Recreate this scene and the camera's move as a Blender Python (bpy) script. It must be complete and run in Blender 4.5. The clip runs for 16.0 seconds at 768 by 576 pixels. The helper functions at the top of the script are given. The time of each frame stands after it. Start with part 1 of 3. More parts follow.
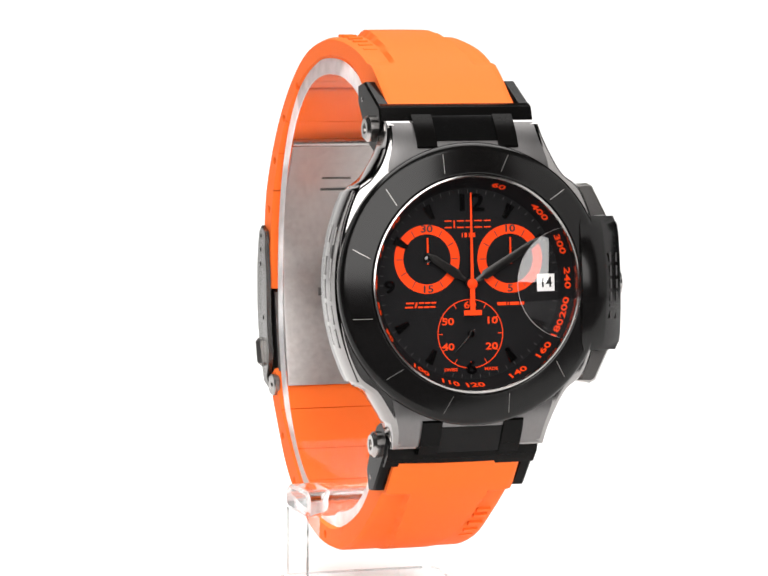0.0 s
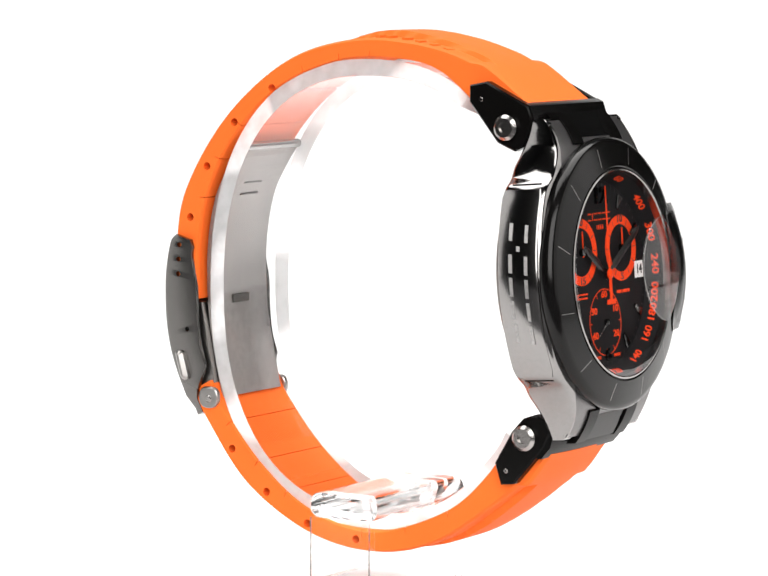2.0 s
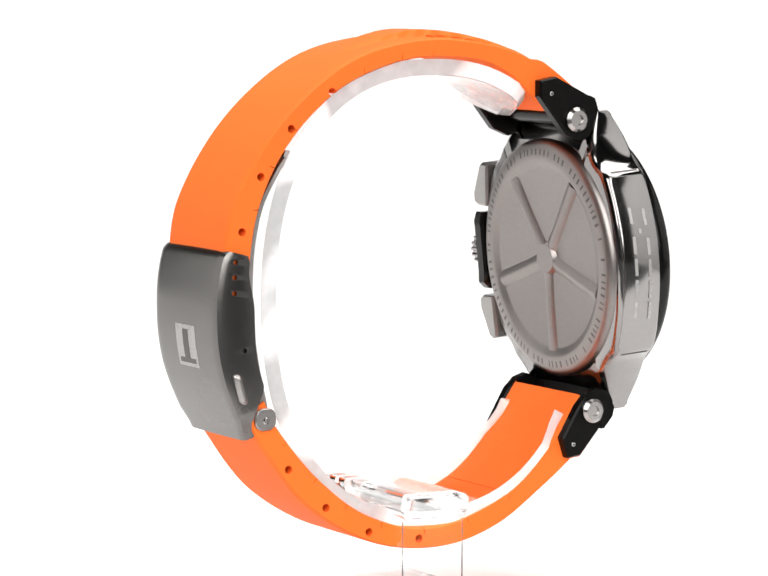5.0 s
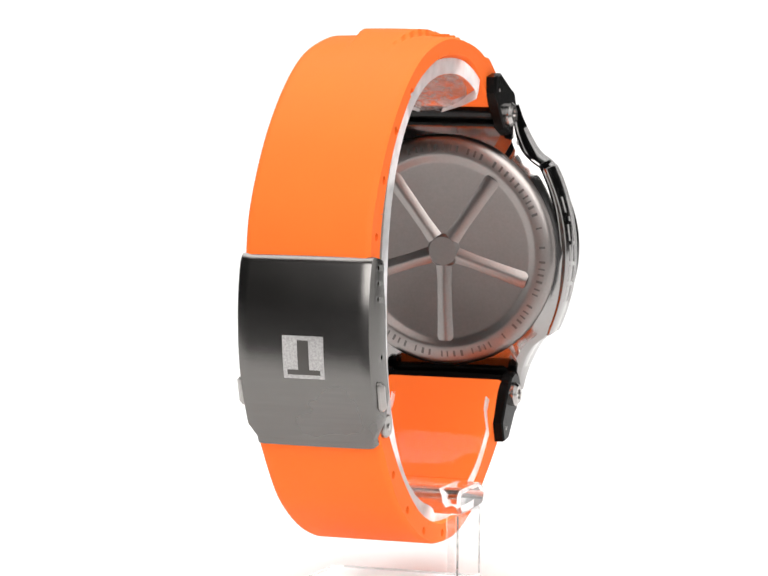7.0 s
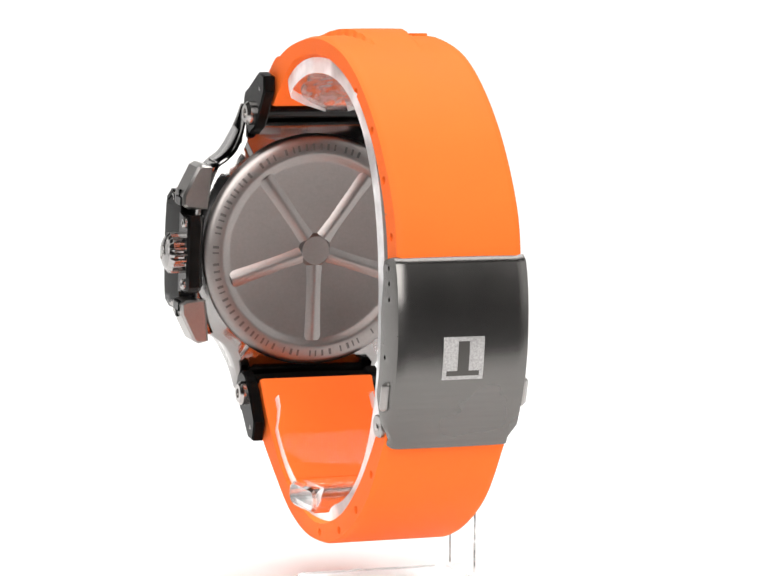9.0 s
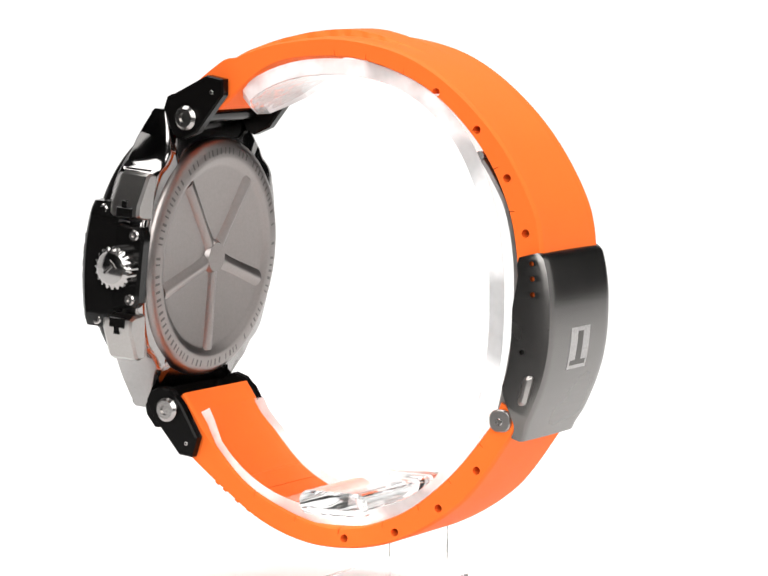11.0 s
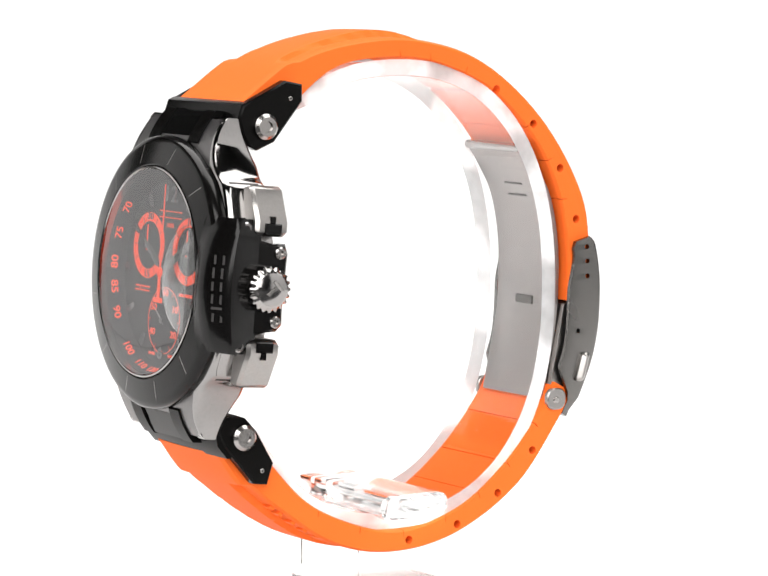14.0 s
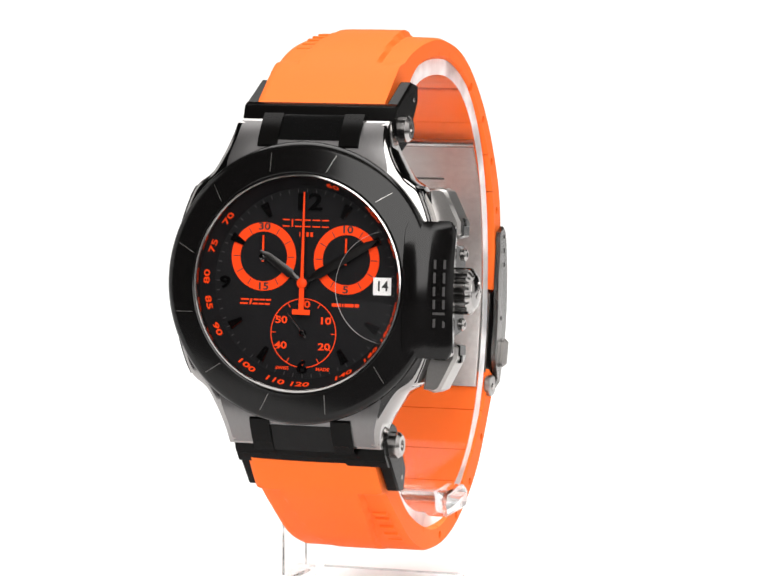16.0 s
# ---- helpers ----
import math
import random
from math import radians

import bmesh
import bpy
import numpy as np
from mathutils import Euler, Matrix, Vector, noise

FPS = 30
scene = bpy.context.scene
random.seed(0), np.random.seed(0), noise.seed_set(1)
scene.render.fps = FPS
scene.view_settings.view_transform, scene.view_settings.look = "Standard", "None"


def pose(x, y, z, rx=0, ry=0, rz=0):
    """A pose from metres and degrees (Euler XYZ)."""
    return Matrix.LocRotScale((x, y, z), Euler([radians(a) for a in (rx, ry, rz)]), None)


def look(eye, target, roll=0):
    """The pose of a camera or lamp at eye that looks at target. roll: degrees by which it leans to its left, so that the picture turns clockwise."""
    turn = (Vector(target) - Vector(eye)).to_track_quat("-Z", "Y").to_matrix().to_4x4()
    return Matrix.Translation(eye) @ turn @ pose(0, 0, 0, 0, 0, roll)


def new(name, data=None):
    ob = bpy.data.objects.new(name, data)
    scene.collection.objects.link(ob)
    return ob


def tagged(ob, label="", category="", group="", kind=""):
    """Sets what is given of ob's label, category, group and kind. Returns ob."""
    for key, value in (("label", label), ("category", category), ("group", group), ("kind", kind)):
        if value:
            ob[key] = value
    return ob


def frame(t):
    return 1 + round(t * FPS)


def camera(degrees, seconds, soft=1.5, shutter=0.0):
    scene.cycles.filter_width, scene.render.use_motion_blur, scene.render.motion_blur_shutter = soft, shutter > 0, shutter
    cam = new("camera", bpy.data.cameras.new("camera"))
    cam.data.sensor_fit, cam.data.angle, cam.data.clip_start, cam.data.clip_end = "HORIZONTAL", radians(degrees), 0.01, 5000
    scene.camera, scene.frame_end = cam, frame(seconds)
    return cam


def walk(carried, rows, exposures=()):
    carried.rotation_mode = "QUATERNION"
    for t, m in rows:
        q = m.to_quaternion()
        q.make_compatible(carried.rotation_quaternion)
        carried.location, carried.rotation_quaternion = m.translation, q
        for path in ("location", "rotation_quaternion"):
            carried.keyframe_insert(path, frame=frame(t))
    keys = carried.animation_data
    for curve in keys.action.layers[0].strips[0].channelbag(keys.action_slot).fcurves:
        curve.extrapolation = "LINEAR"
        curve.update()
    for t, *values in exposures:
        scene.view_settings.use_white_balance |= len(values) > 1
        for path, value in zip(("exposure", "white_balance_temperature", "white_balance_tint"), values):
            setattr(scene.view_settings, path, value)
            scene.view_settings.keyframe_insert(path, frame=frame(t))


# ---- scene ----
# ---- camera: fixed, long lens, looking slightly down at the turning display ----
cam = camera(13.128, 16.0, soft=1.6)
EYE = Vector((0, -0.55, 0.10375))
AIM = EYE + Vector((0.000366, 0.995534, -0.094384))
walk(cam, [(0, look(EYE, AIM, 0.29)), (16, look(EYE, AIM, 0.29))])

# ---- light: white photo sweep, two large softboxes, dim studio around ----
world = bpy.data.worlds.new("studio_air")
world.use_nodes = True
world.node_tree.nodes["Background"].inputs["Color"].default_value = (1, 1, 1, 1)
world.node_tree.nodes["Background"].inputs["Strength"].default_value = 0.05
scene.world = world
scene.view_settings.exposure = 0.16


def softbox(name, eye, target, sx, sy, watts, colour=(1, 0.98, 0.96)):
    lamp = bpy.data.lights.new(name, "AREA")
    lamp.shape, lamp.size, lamp.size_y, lamp.energy, lamp.color = "RECTANGLE", sx, sy, watts, colour
    ob = new(name, lamp)
    ob.matrix_basis = look(eye, target)
    return ob


softbox("softbox_front", (0, -0.80, 0.53), (0, 0, 0.22), 0.85, 0.86, 11.8)
softbox("softbox_top", (0, 0.25, 0.95), (0, 0.1, 0.0), 1.2, 0.8, 13)

# ---- materials ----


def material(name, colour, rough=0.5, metal=0.0, grain=0.0, grain_scale=900.0, relief=0.0, streak=None, spec=0.5, coat=0.0):
    """Principled surface with colour variation at two scales, fine relief and roughness wear. Scales per metre."""
    m = bpy.data.materials.new(name)
    m.use_nodes = True
    n, l = m.node_tree.nodes, m.node_tree.links
    b = n["Principled BSDF"]
    b.inputs["Base Color"].default_value = (*colour, 1)
    b.inputs["Roughness"].default_value = rough
    b.inputs["Metallic"].default_value = metal
    b.inputs["Specular IOR Level"].default_value = spec
    b.inputs["Coat Weight"].default_value = coat
    b.inputs["Coat Roughness"].default_value = 0.05
    tc = n.new("ShaderNodeTexCoord")
    mp = n.new("ShaderNodeMapping")
    mp.inputs["Scale"].default_value = streak or (1, 1, 1)
    l.new(tc.outputs["Object"], mp.inputs["Vector"])
    fine = n.new("ShaderNodeTexNoise")
    fine.inputs["Scale"].default_value, fine.inputs["Detail"].default_value = grain_scale, 4
    l.new(mp.outputs["Vector"], fine.inputs["Vector"])
    if grain:
        wide = n.new("ShaderNodeTexNoise")
        wide.inputs["Scale"].default_value, wide.inputs["Detail"].default_value = 70, 3
        l.new(tc.outputs["Object"], wide.inputs["Vector"])
        add = n.new("ShaderNodeMath")
        add.operation = "ADD"
        l.new(fine.outputs["Fac"], add.inputs[0])
        l.new(wide.outputs["Fac"], add.inputs[1])
        rng = n.new("ShaderNodeMapRange")
        rng.inputs["From Min"].default_value, rng.inputs["From Max"].default_value = 0.6, 1.4
        rng.inputs["To Min"].default_value, rng.inputs["To Max"].default_value = 1 - grain, 1 + grain
        l.new(add.outputs[0], rng.inputs["Value"])
        mul = n.new("ShaderNodeVectorMath")
        mul.operation = "SCALE"
        mul.inputs[0].default_value = colour
        l.new(rng.outputs[0], mul.inputs["Scale"])
        l.new(mul.outputs[0], b.inputs["Base Color"])
        rr = n.new("ShaderNodeMapRange")
        rr.inputs["From Min"].default_value, rr.inputs["From Max"].default_value = 0.3, 0.7
        rr.inputs["To Min"].default_value, rr.inputs["To Max"].default_value = rough * (1 - grain), min(1, rough * (1 + grain))
        l.new(wide.outputs["Fac"], rr.inputs["Value"])
        l.new(rr.outputs[0], b.inputs["Roughness"])
    if relief:
        bump = n.new("ShaderNodeBump")
        bump.inputs["Strength"].default_value, bump.inputs["Distance"].default_value = 0.6, relief
        l.new(fine.outputs["Fac"], bump.inputs["Height"])
        l.new(bump.outputs[0], b.inputs["Normal"])
    return m


def clear(name, ior, tint=(1, 1, 1), rough=0.0):
    m = bpy.data.materials.new(name)
    m.use_nodes = True
    n, l = m.node_tree.nodes, m.node_tree.links
    n.remove(n["Principled BSDF"])
    g = n.new("ShaderNodeBsdfGlass")
    g.inputs["IOR"].default_value, g.inputs["Roughness"].default_value = ior, rough
    g.inputs["Color"].default_value = (*tint, 1)
    l.new(g.outputs[0], n["Material Output"].inputs["Surface"])
    return m


def pane_glass(name, ior, rise=5.0):
    """Thin sheet: see-through with a Fresnel gloss."""
    m = bpy.data.materials.new(name)
    m.use_nodes = True
    n, l = m.node_tree.nodes, m.node_tree.links
    n.remove(n["Principled BSDF"])
    t, g = n.new("ShaderNodeBsdfTransparent"), n.new("ShaderNodeBsdfGlossy")
    g.inputs["Roughness"].default_value = 0.02
    g.inputs["Color"].default_value = (1, 1, 1, 1)
    f, power, gloss, mix = n.new("ShaderNodeLayerWeight"), n.new("ShaderNodeMath"), n.new("ShaderNodeMapRange"), n.new("ShaderNodeMixShader")
    f.inputs["Blend"].default_value = 0.5
    power.operation = "POWER"
    power.inputs[1].default_value = rise
    gloss.inputs["To Min"].default_value = ((ior - 1) / (ior + 1)) ** 2
    l.new(f.outputs["Facing"], power.inputs[0])
    l.new(power.outputs[0], gloss.inputs["Value"])
    l.new(gloss.outputs[0], mix.inputs[0])
    l.new(t.outputs[0], mix.inputs[1])
    l.new(g.outputs[0], mix.inputs[2])
    l.new(mix.outputs[0], n["Material Output"].inputs["Surface"])
    return m


def frosted(name, tone, cover, scale, grey=1.0):
    """Milky coat on clear plastic: part see-through, part scattering, with greyer patches (grey: their share of the
    tone).
    """
    m = bpy.data.materials.new(name)
    m.use_nodes = True
    n, l = m.node_tree.nodes, m.node_tree.links
    n.remove(n["Principled BSDF"])
    t, d, s = n.new("ShaderNodeBsdfTransparent"), n.new("ShaderNodeBsdfDiffuse"), n.new("ShaderNodeBsdfTranslucent")
    patch, edge, tint = n.new("ShaderNodeTexNoise"), n.new("ShaderNodeMapRange"), n.new("ShaderNodeVectorMath")
    patch.inputs["Scale"].default_value, patch.inputs["Detail"].default_value = 85, 1
    edge.inputs["From Min"].default_value, edge.inputs["From Max"].default_value = 0.46, 0.56
    edge.inputs["To Min"].default_value, edge.inputs["To Max"].default_value = 1.0, grey
    tint.operation = "SCALE"
    tint.inputs[0].default_value = tone
    coords = n.new("ShaderNodeTexCoord")
    l.new(coords.outputs["Object"], patch.inputs["Vector"])
    l.new(patch.outputs["Fac"], edge.inputs["Value"])
    l.new(edge.outputs[0], tint.inputs["Scale"])
    l.new(tint.outputs[0], d.inputs["Color"])
    l.new(tint.outputs[0], s.inputs["Color"])
    a, b = n.new("ShaderNodeMixShader"), n.new("ShaderNodeMixShader")
    l.new(d.outputs[0], a.inputs[1])
    l.new(s.outputs[0], a.inputs[2])
    noise_node, ramp = n.new("ShaderNodeTexNoise"), n.new("ShaderNodeMapRange")
    noise_node.inputs["Scale"].default_value, noise_node.inputs["Detail"].default_value = scale, 3
    ramp.inputs["From Min"].default_value, ramp.inputs["From Max"].default_value = 0.35, 0.65
    ramp.inputs["To Min"].default_value, ramp.inputs["To Max"].default_value = cover
    l.new(coords.outputs["Object"], noise_node.inputs["Vector"])
    l.new(noise_node.outputs["Fac"], ramp.inputs["Value"])
    l.new(ramp.outputs[0], b.inputs[0])
    l.new(t.outputs[0], b.inputs[1])
    l.new(a.outputs[0], b.inputs[2])
    l.new(b.outputs[0], n["Material Output"].inputs["Surface"])
    return m


RUBBER = material("orange_rubber", (0.87, 0.150, 0.022), 0.62, 0, 0.05, 5000, 0.00002, spec=0.12)
STEEL = material("polished_steel", (0.37, 0.36, 0.352), 0.17, 1, 0.05, 1500)
BACK = material("case_back_steel", (0.25, 0.23, 0.222), 0.36, 1, 0.08, 2200, 0.000003)
FLANK = material("polished_flank_steel", (0.30, 0.292, 0.288), 0.15, 1, 0.06, 1800)
CASING = material("semi_polished_steel", (0.29, 0.282, 0.278), 0.11, 1, 0.06, 1800)
BLADE = material("scuffed_steel", (0.36, 0.342, 0.332), 0.48, 1, 0.16, 900, 0.00001)
LUG = material("brushed_lug_steel", (0.185, 0.18, 0.18), 0.38, 1, 0.06, 2500, 0.000006, streak=(1, 0.05, 1))
SATIN = material("satin_steel", (0.33, 0.318, 0.308), 0.30, 1, 0.07, 2500, 0.000006)
BRUSHED = material("brushed_steel", (0.15, 0.145, 0.14), 0.26, 1, 0.08, 1800, 0.0000015, streak=(0.04, 1, 1))
BLACK = material("black_coated_steel", (0.0035, 0.0033, 0.0032), 0.16, 0, 0.10, 1800, spec=0.24)
PIN = material("pin_steel", (0.40, 0.385, 0.375), 0.22, 1, 0.12, 3000, 0.00001)
MATTE = material("satin_black_steel", (0.0035, 0.0033, 0.0032), 0.20, 0.0, 0.10, 1800, 0.000002, spec=0.08)
DIAL = material("black_dial_lacquer", (0.009, 0.0088, 0.0095), 0.5, 0, 0.10, 4000, spec=0.06)
GLOSS = material("gloss_black_enamel", (0.004, 0.004, 0.004), 0.08, 0, 0.05, 3000, spec=0.15)
INDEX = material("black_nickel_index", (0.075, 0.073, 0.073), 0.16, 1, 0.05, 3000)
GREYINK = material("grey_print", (0.05, 0.048, 0.048), 0.5, spec=0.15)
INK = material("orange_print", (0.86, 0.056, 0.007), 0.5, 0, 0.04, 3000, spec=0.1)
BLACKINK = material("black_print", (0.012, 0.01, 0.01), 0.5)
WHITE = material("white_date_disc", (0.85, 0.85, 0.84), 0.5)
ETCH = material("frosted_etching", (0.42, 0.412, 0.408), 0.55, 0.7, 0.45, 3500, 0.00006)
DARK_ETCH = material("dark_engraving", (0.10, 0.095, 0.09), 0.45, 0.8)
ACRYLIC = clear("clear_acrylic", 1.34, (0.985, 0.99, 0.99))
SHEET = pane_glass("clear_acrylic_sheet", 1.2, 4.6)
CUT = frosted("polished_acrylic_edge", (0.92, 0.93, 0.94), (0.55, 0.9), 160, 0.66)
# grey that paints the dark refraction lines along clear acrylic edges
EDGE_DARK = frosted("dark_acrylic_edge_lines", (0.24, 0.25, 0.25), (0.2, 0.85), 420, 0.8)
# patchy grey that paints the dark reflection inside the cuff's clear tip
TIP_GREY = frosted("grey_tip_reflection", (0.55, 0.56, 0.57), (0.05, 0.5), 500, 0.6)
CRYSTAL = pane_glass("sapphire_crystal", 1.37, 3.2)
POINTER = material("black_nickel_hand", (0.05, 0.048, 0.047), 0.3, 1, 0.08, 3000)
LENS = pane_glass("date_magnifier_glass", 1.75)
PAPER = material("white_sweep_paper", (0.88, 0.88, 0.88), 0.7, 0, 0.015, 300, 0.00002, spec=0.2)
STUDIO = material("dark_studio_paint", (0.030, 0.030, 0.032), 0.8, 0, 0.1, 40)

# ---- mesh helpers; shapes are drawn in millimetres ----
MM = 0.001


def part(name, bm, mat, parent=None, label="", basis=None, smooth=True, flat_angle=35, outward=False):
    """outward: an open sheet whose faces look along +z."""
    me = bpy.data.meshes.new(name)
    bmesh.ops.recalc_face_normals(bm, faces=bm.faces)
    if outward:
        bm.normal_update()
        if sum(f.normal.z * f.calc_area() for f in bm.faces) < 0:
            bmesh.ops.reverse_faces(bm, faces=bm.faces)
    for v in bm.verts:
        v.co *= MM
    bm.to_mesh(me)
    bm.free()
    me.materials.append(mat)
    if smooth:
        me.shade_smooth()
        me.set_sharp_from_angle(angle=radians(flat_angle))
    ob = new(name, me)
    ob.parent = parent
    if basis is not None:
        ob.matrix_basis = basis
    return tagged(ob, label)


def loft(bm, rings, closed=True, caps=True):
    """Skin through rings of equally many points."""
    rows = [[bm.verts.new(p) for p in r] for r in rings]
    n = len(rows[0])
    for a, b in zip(rows, rows[1:]):
        for i in range(n if closed else n - 1):
            j = (i + 1) % n
            bm.faces.new((a[i], a[j], b[j], b[i]))
    if caps:
        bm.faces.new(list(reversed(rows[0])))
        bm.faces.new(rows[-1])
    return rows


def lathe(bm, profile, n=96, closed=True, axis="z", centre=(0, 0, 0)):
    """Turn (radius, height) about an axis. closed: the profile is a ring of its own."""
    rows = []
    for k in range(n):
        a = 2 * math.pi * k / n
        row = []
        for r, w in profile:
            p = (r * math.cos(a), r * math.sin(a), w)
            if axis == "x":
                p = (w, r * math.cos(a), r * math.sin(a))
            row.append(bm.verts.new(Vector(p) + Vector(centre)))
        rows.append(row)
    m = len(profile)
    for k in range(n):
        a, b = rows[k], rows[(k + 1) % n]
        for i in range(m if closed else m - 1):
            j = (i + 1) % m
            bm.faces.new((a[i], b[i], b[j], a[j]))
    if not closed:
        for i in (0, m - 1):
            if profile[i][0] > 1e-6:
                bm.faces.new([r[i] for r in rows])
    bmesh.ops.remove_doubles(bm, verts=bm.verts, dist=1e-6)


def inset(outline, d):
    """Move a counter-clockwise outline inwards by d."""
    out, n = [], len(outline)
    for i, (x, y) in enumerate(outline):
        (x0, y0), (x1, y1) = outline[i - 1], outline[(i + 1) % n]
        tx, ty = x1 - x0, y1 - y0
        s = math.hypot(tx, ty) or 1
        out.append((x - ty / s * d, y + tx / s * d))
    return out


def ccw(outline):
    area = sum(outline[i - 1][0] * q[1] - q[0] * outline[i - 1][1] for i, q in enumerate(outline))
    return list(outline) if area > 0 else list(reversed(outline))


def prism(bm, outline, lo, hi, bevel=0.15, place=None):
    """Outline (a, b) raised from lo to hi with bevelled rims. place maps (a, b, c) to a point."""
    o = ccw(outline)
    place = place or (lambda a, b, c: (a, b, c))
    rings = []
    for c, d in ((lo, bevel), (lo + bevel, 0), (hi - bevel, 0), (hi, bevel)):
        rings.append([place(a, b, c) for a, b in inset(o, d)])
    loft(bm, rings)


def box(bm, x0, x1, y0, y1, z0, z1, bevel=0.1, place=None):
    prism(bm, [(x0, y0), (x1, y0), (x1, y1), (x0, y1)], z0, z1, bevel, place)


def rounded(x0, x1, y0, y1, r, n=5):
    pts = []
    for cx, cy, a0 in ((x1 - r, y1 - r, 0), (x0 + r, y1 - r, 90), (x0 + r, y0 + r, 180), (x1 - r, y0 + r, 270)):
        for k in range(n + 1):
            a = radians(a0 + 90 * k / n)
            pts.append((cx + r * math.cos(a), cy + r * math.sin(a)))
    return pts


def spline(points, per=8):
    """Catmull-Rom curve through 2D points."""
    p = [Vector(q) for q in points]
    p = [2 * p[0] - p[1]] + p + [2 * p[-1] - p[-2]]
    out = []
    for i in range(1, len(p) - 2):
        for k in range(per):
            t = k / per
            a, b, c, d = p[i - 1], p[i], p[i + 1], p[i + 2]
            out.append(0.5 * (2 * b + (c - a) * t + (2 * a - 5 * b + 4 * c - d) * t * t + (3 * b - a - 3 * c + d) * t ** 3))
    out.append(p[-2])
    return out


def step(x, a, b):
    t = min(1, max(0, (x - a) / (b - a)))
    return t * t * (3 - 2 * t)


def carve(ob, cutters):
    """Cut the solids in the bmesh cutters out of ob's mesh."""
    me = bpy.data.meshes.new("cutter")
    bmesh.ops.recalc_face_normals(cutters, faces=cutters.faces)
    for v in cutters.verts:
        v.co *= MM
    cutters.to_mesh(me)
    cutters.free()
    tool = new("cutter", me)
    tool.matrix_basis = ob.matrix_basis
    tool.parent = ob.parent
    mod = ob.modifiers.new("cut", "BOOLEAN")
    mod.object, mod.operation, mod.solver, mod.use_self = tool, "DIFFERENCE", "EXACT", True
    bpy.context.view_layer.update()
    done = bpy.data.meshes.new_from_object(ob.evaluated_get(bpy.context.evaluated_depsgraph_get()))
    ob.modifiers.clear()
    ob.data = done
    bpy.data.objects.remove(tool)
    done.shade_smooth()
    done.set_sharp_from_angle(angle=radians(35))


def lettering(text, size, mat, parent, u, v, w, turn=0.0, label="", name="numeral", stretch=1.0, slope=None, thick=0.03):
    """Flat raised characters centred on (u, v) at height w; turn in degrees; slope: tilt towards the dial's centre."""
    cu = bpy.data.curves.new("text", "FONT")
    cu.body, cu.size, cu.align_x, cu.align_y, cu.extrude = text, size, "CENTER", "CENTER", thick
    cu.offset = 0.02 * size
    cu.resolution_u = 3
    tmp = new("text", cu)
    bpy.context.view_layer.update()
    me = bpy.data.meshes.new_from_object(tmp.evaluated_get(bpy.context.evaluated_depsgraph_get()))
    bpy.data.objects.remove(tmp)
    m = Matrix.Translation((u, v, w)) @ Matrix.Rotation(radians(turn), 4, "Z")
    if slope:
        m = m @ Matrix.Rotation(radians(slope), 4, "X")
    m = m @ Matrix.Diagonal((stretch, 1, 1, 1))
    me.transform(Matrix.Diagonal((MM, MM, MM, 1)) @ m)
    me.materials.clear()
    me.materials.append(mat)
    me.name = name
    ob = new(name, me)
    ob.parent = parent
    return tagged(ob, label)


def bars(widths, height, gap, mat, parent, place, name="mark", label="", bevel=0.02, thick=0.06):
    """A row of plain bars for a mark, drawn along a; place maps (a, b, c)."""
    total = sum(widths) + gap * (len(widths) - 1)
    a = -total / 2
    bm = bmesh.new()
    for wd in widths:
        box(bm, a, a + wd, -height / 2, height / 2, 0, thick, bevel, place)
        a += wd + gap
    return part(name, bm, mat, parent, label)


def barred_mark(a0, length, b0, b1, stroke, mat, parent, place, name="mark", thick=0.05):
    """A plain shape for one piece of a mark: two parallel bars, or one where it is narrow."""
    bm = bmesh.new()
    a1, a2 = a0 - length / 2, a0 + length / 2
    if length < 2 * stroke or b1 - b0 < 2 * stroke:
        box(bm, a1, a2, b0, b1, 0, thick, 0.012, place)
    else:
        for y0, y1 in ((b0, b0 + stroke), (b1 - stroke, b1)):
            box(bm, a1, a2, y0, y1, 0, thick, 0.012, place)
    return part(name, bm, mat, parent)


# ---- setting: white sweep on the table, studio walls closing the room ----


def sweep():
    bm = bmesh.new()
    prof = [(-0.108, 0.0), (0.6, 0.0)] + [(0.6 + 0.5 * math.sin(radians(a)), 0.5 - 0.5 * math.cos(radians(a))) for a in range(10, 91, 10)] + [(1.1, 1.3)]
    rows = [[bm.verts.new((x * 1000, y * 1000, z * 1000)) for y, z in prof] for x in (-1.02, 0.52)]
    rows += [[bm.verts.new((x * 1000, y * 1000 , (z - 0.004) * 1000)) for y, z in prof] for x in (0.52, -1.02)]
    for a in range(4):
        for i in range(len(prof) - 1):
            bm.faces.new((rows[a][i], rows[(a + 1) % 4][i], rows[(a + 1) % 4][i + 1], rows[a][i + 1]))
    bm.faces.new([r[0] for r in rows])
    bm.faces.new([r[-1] for r in rows])
    tagged(part("ground", bm, PAPER, None, "seamless white paper sweep under the display stand"), kind="structure")


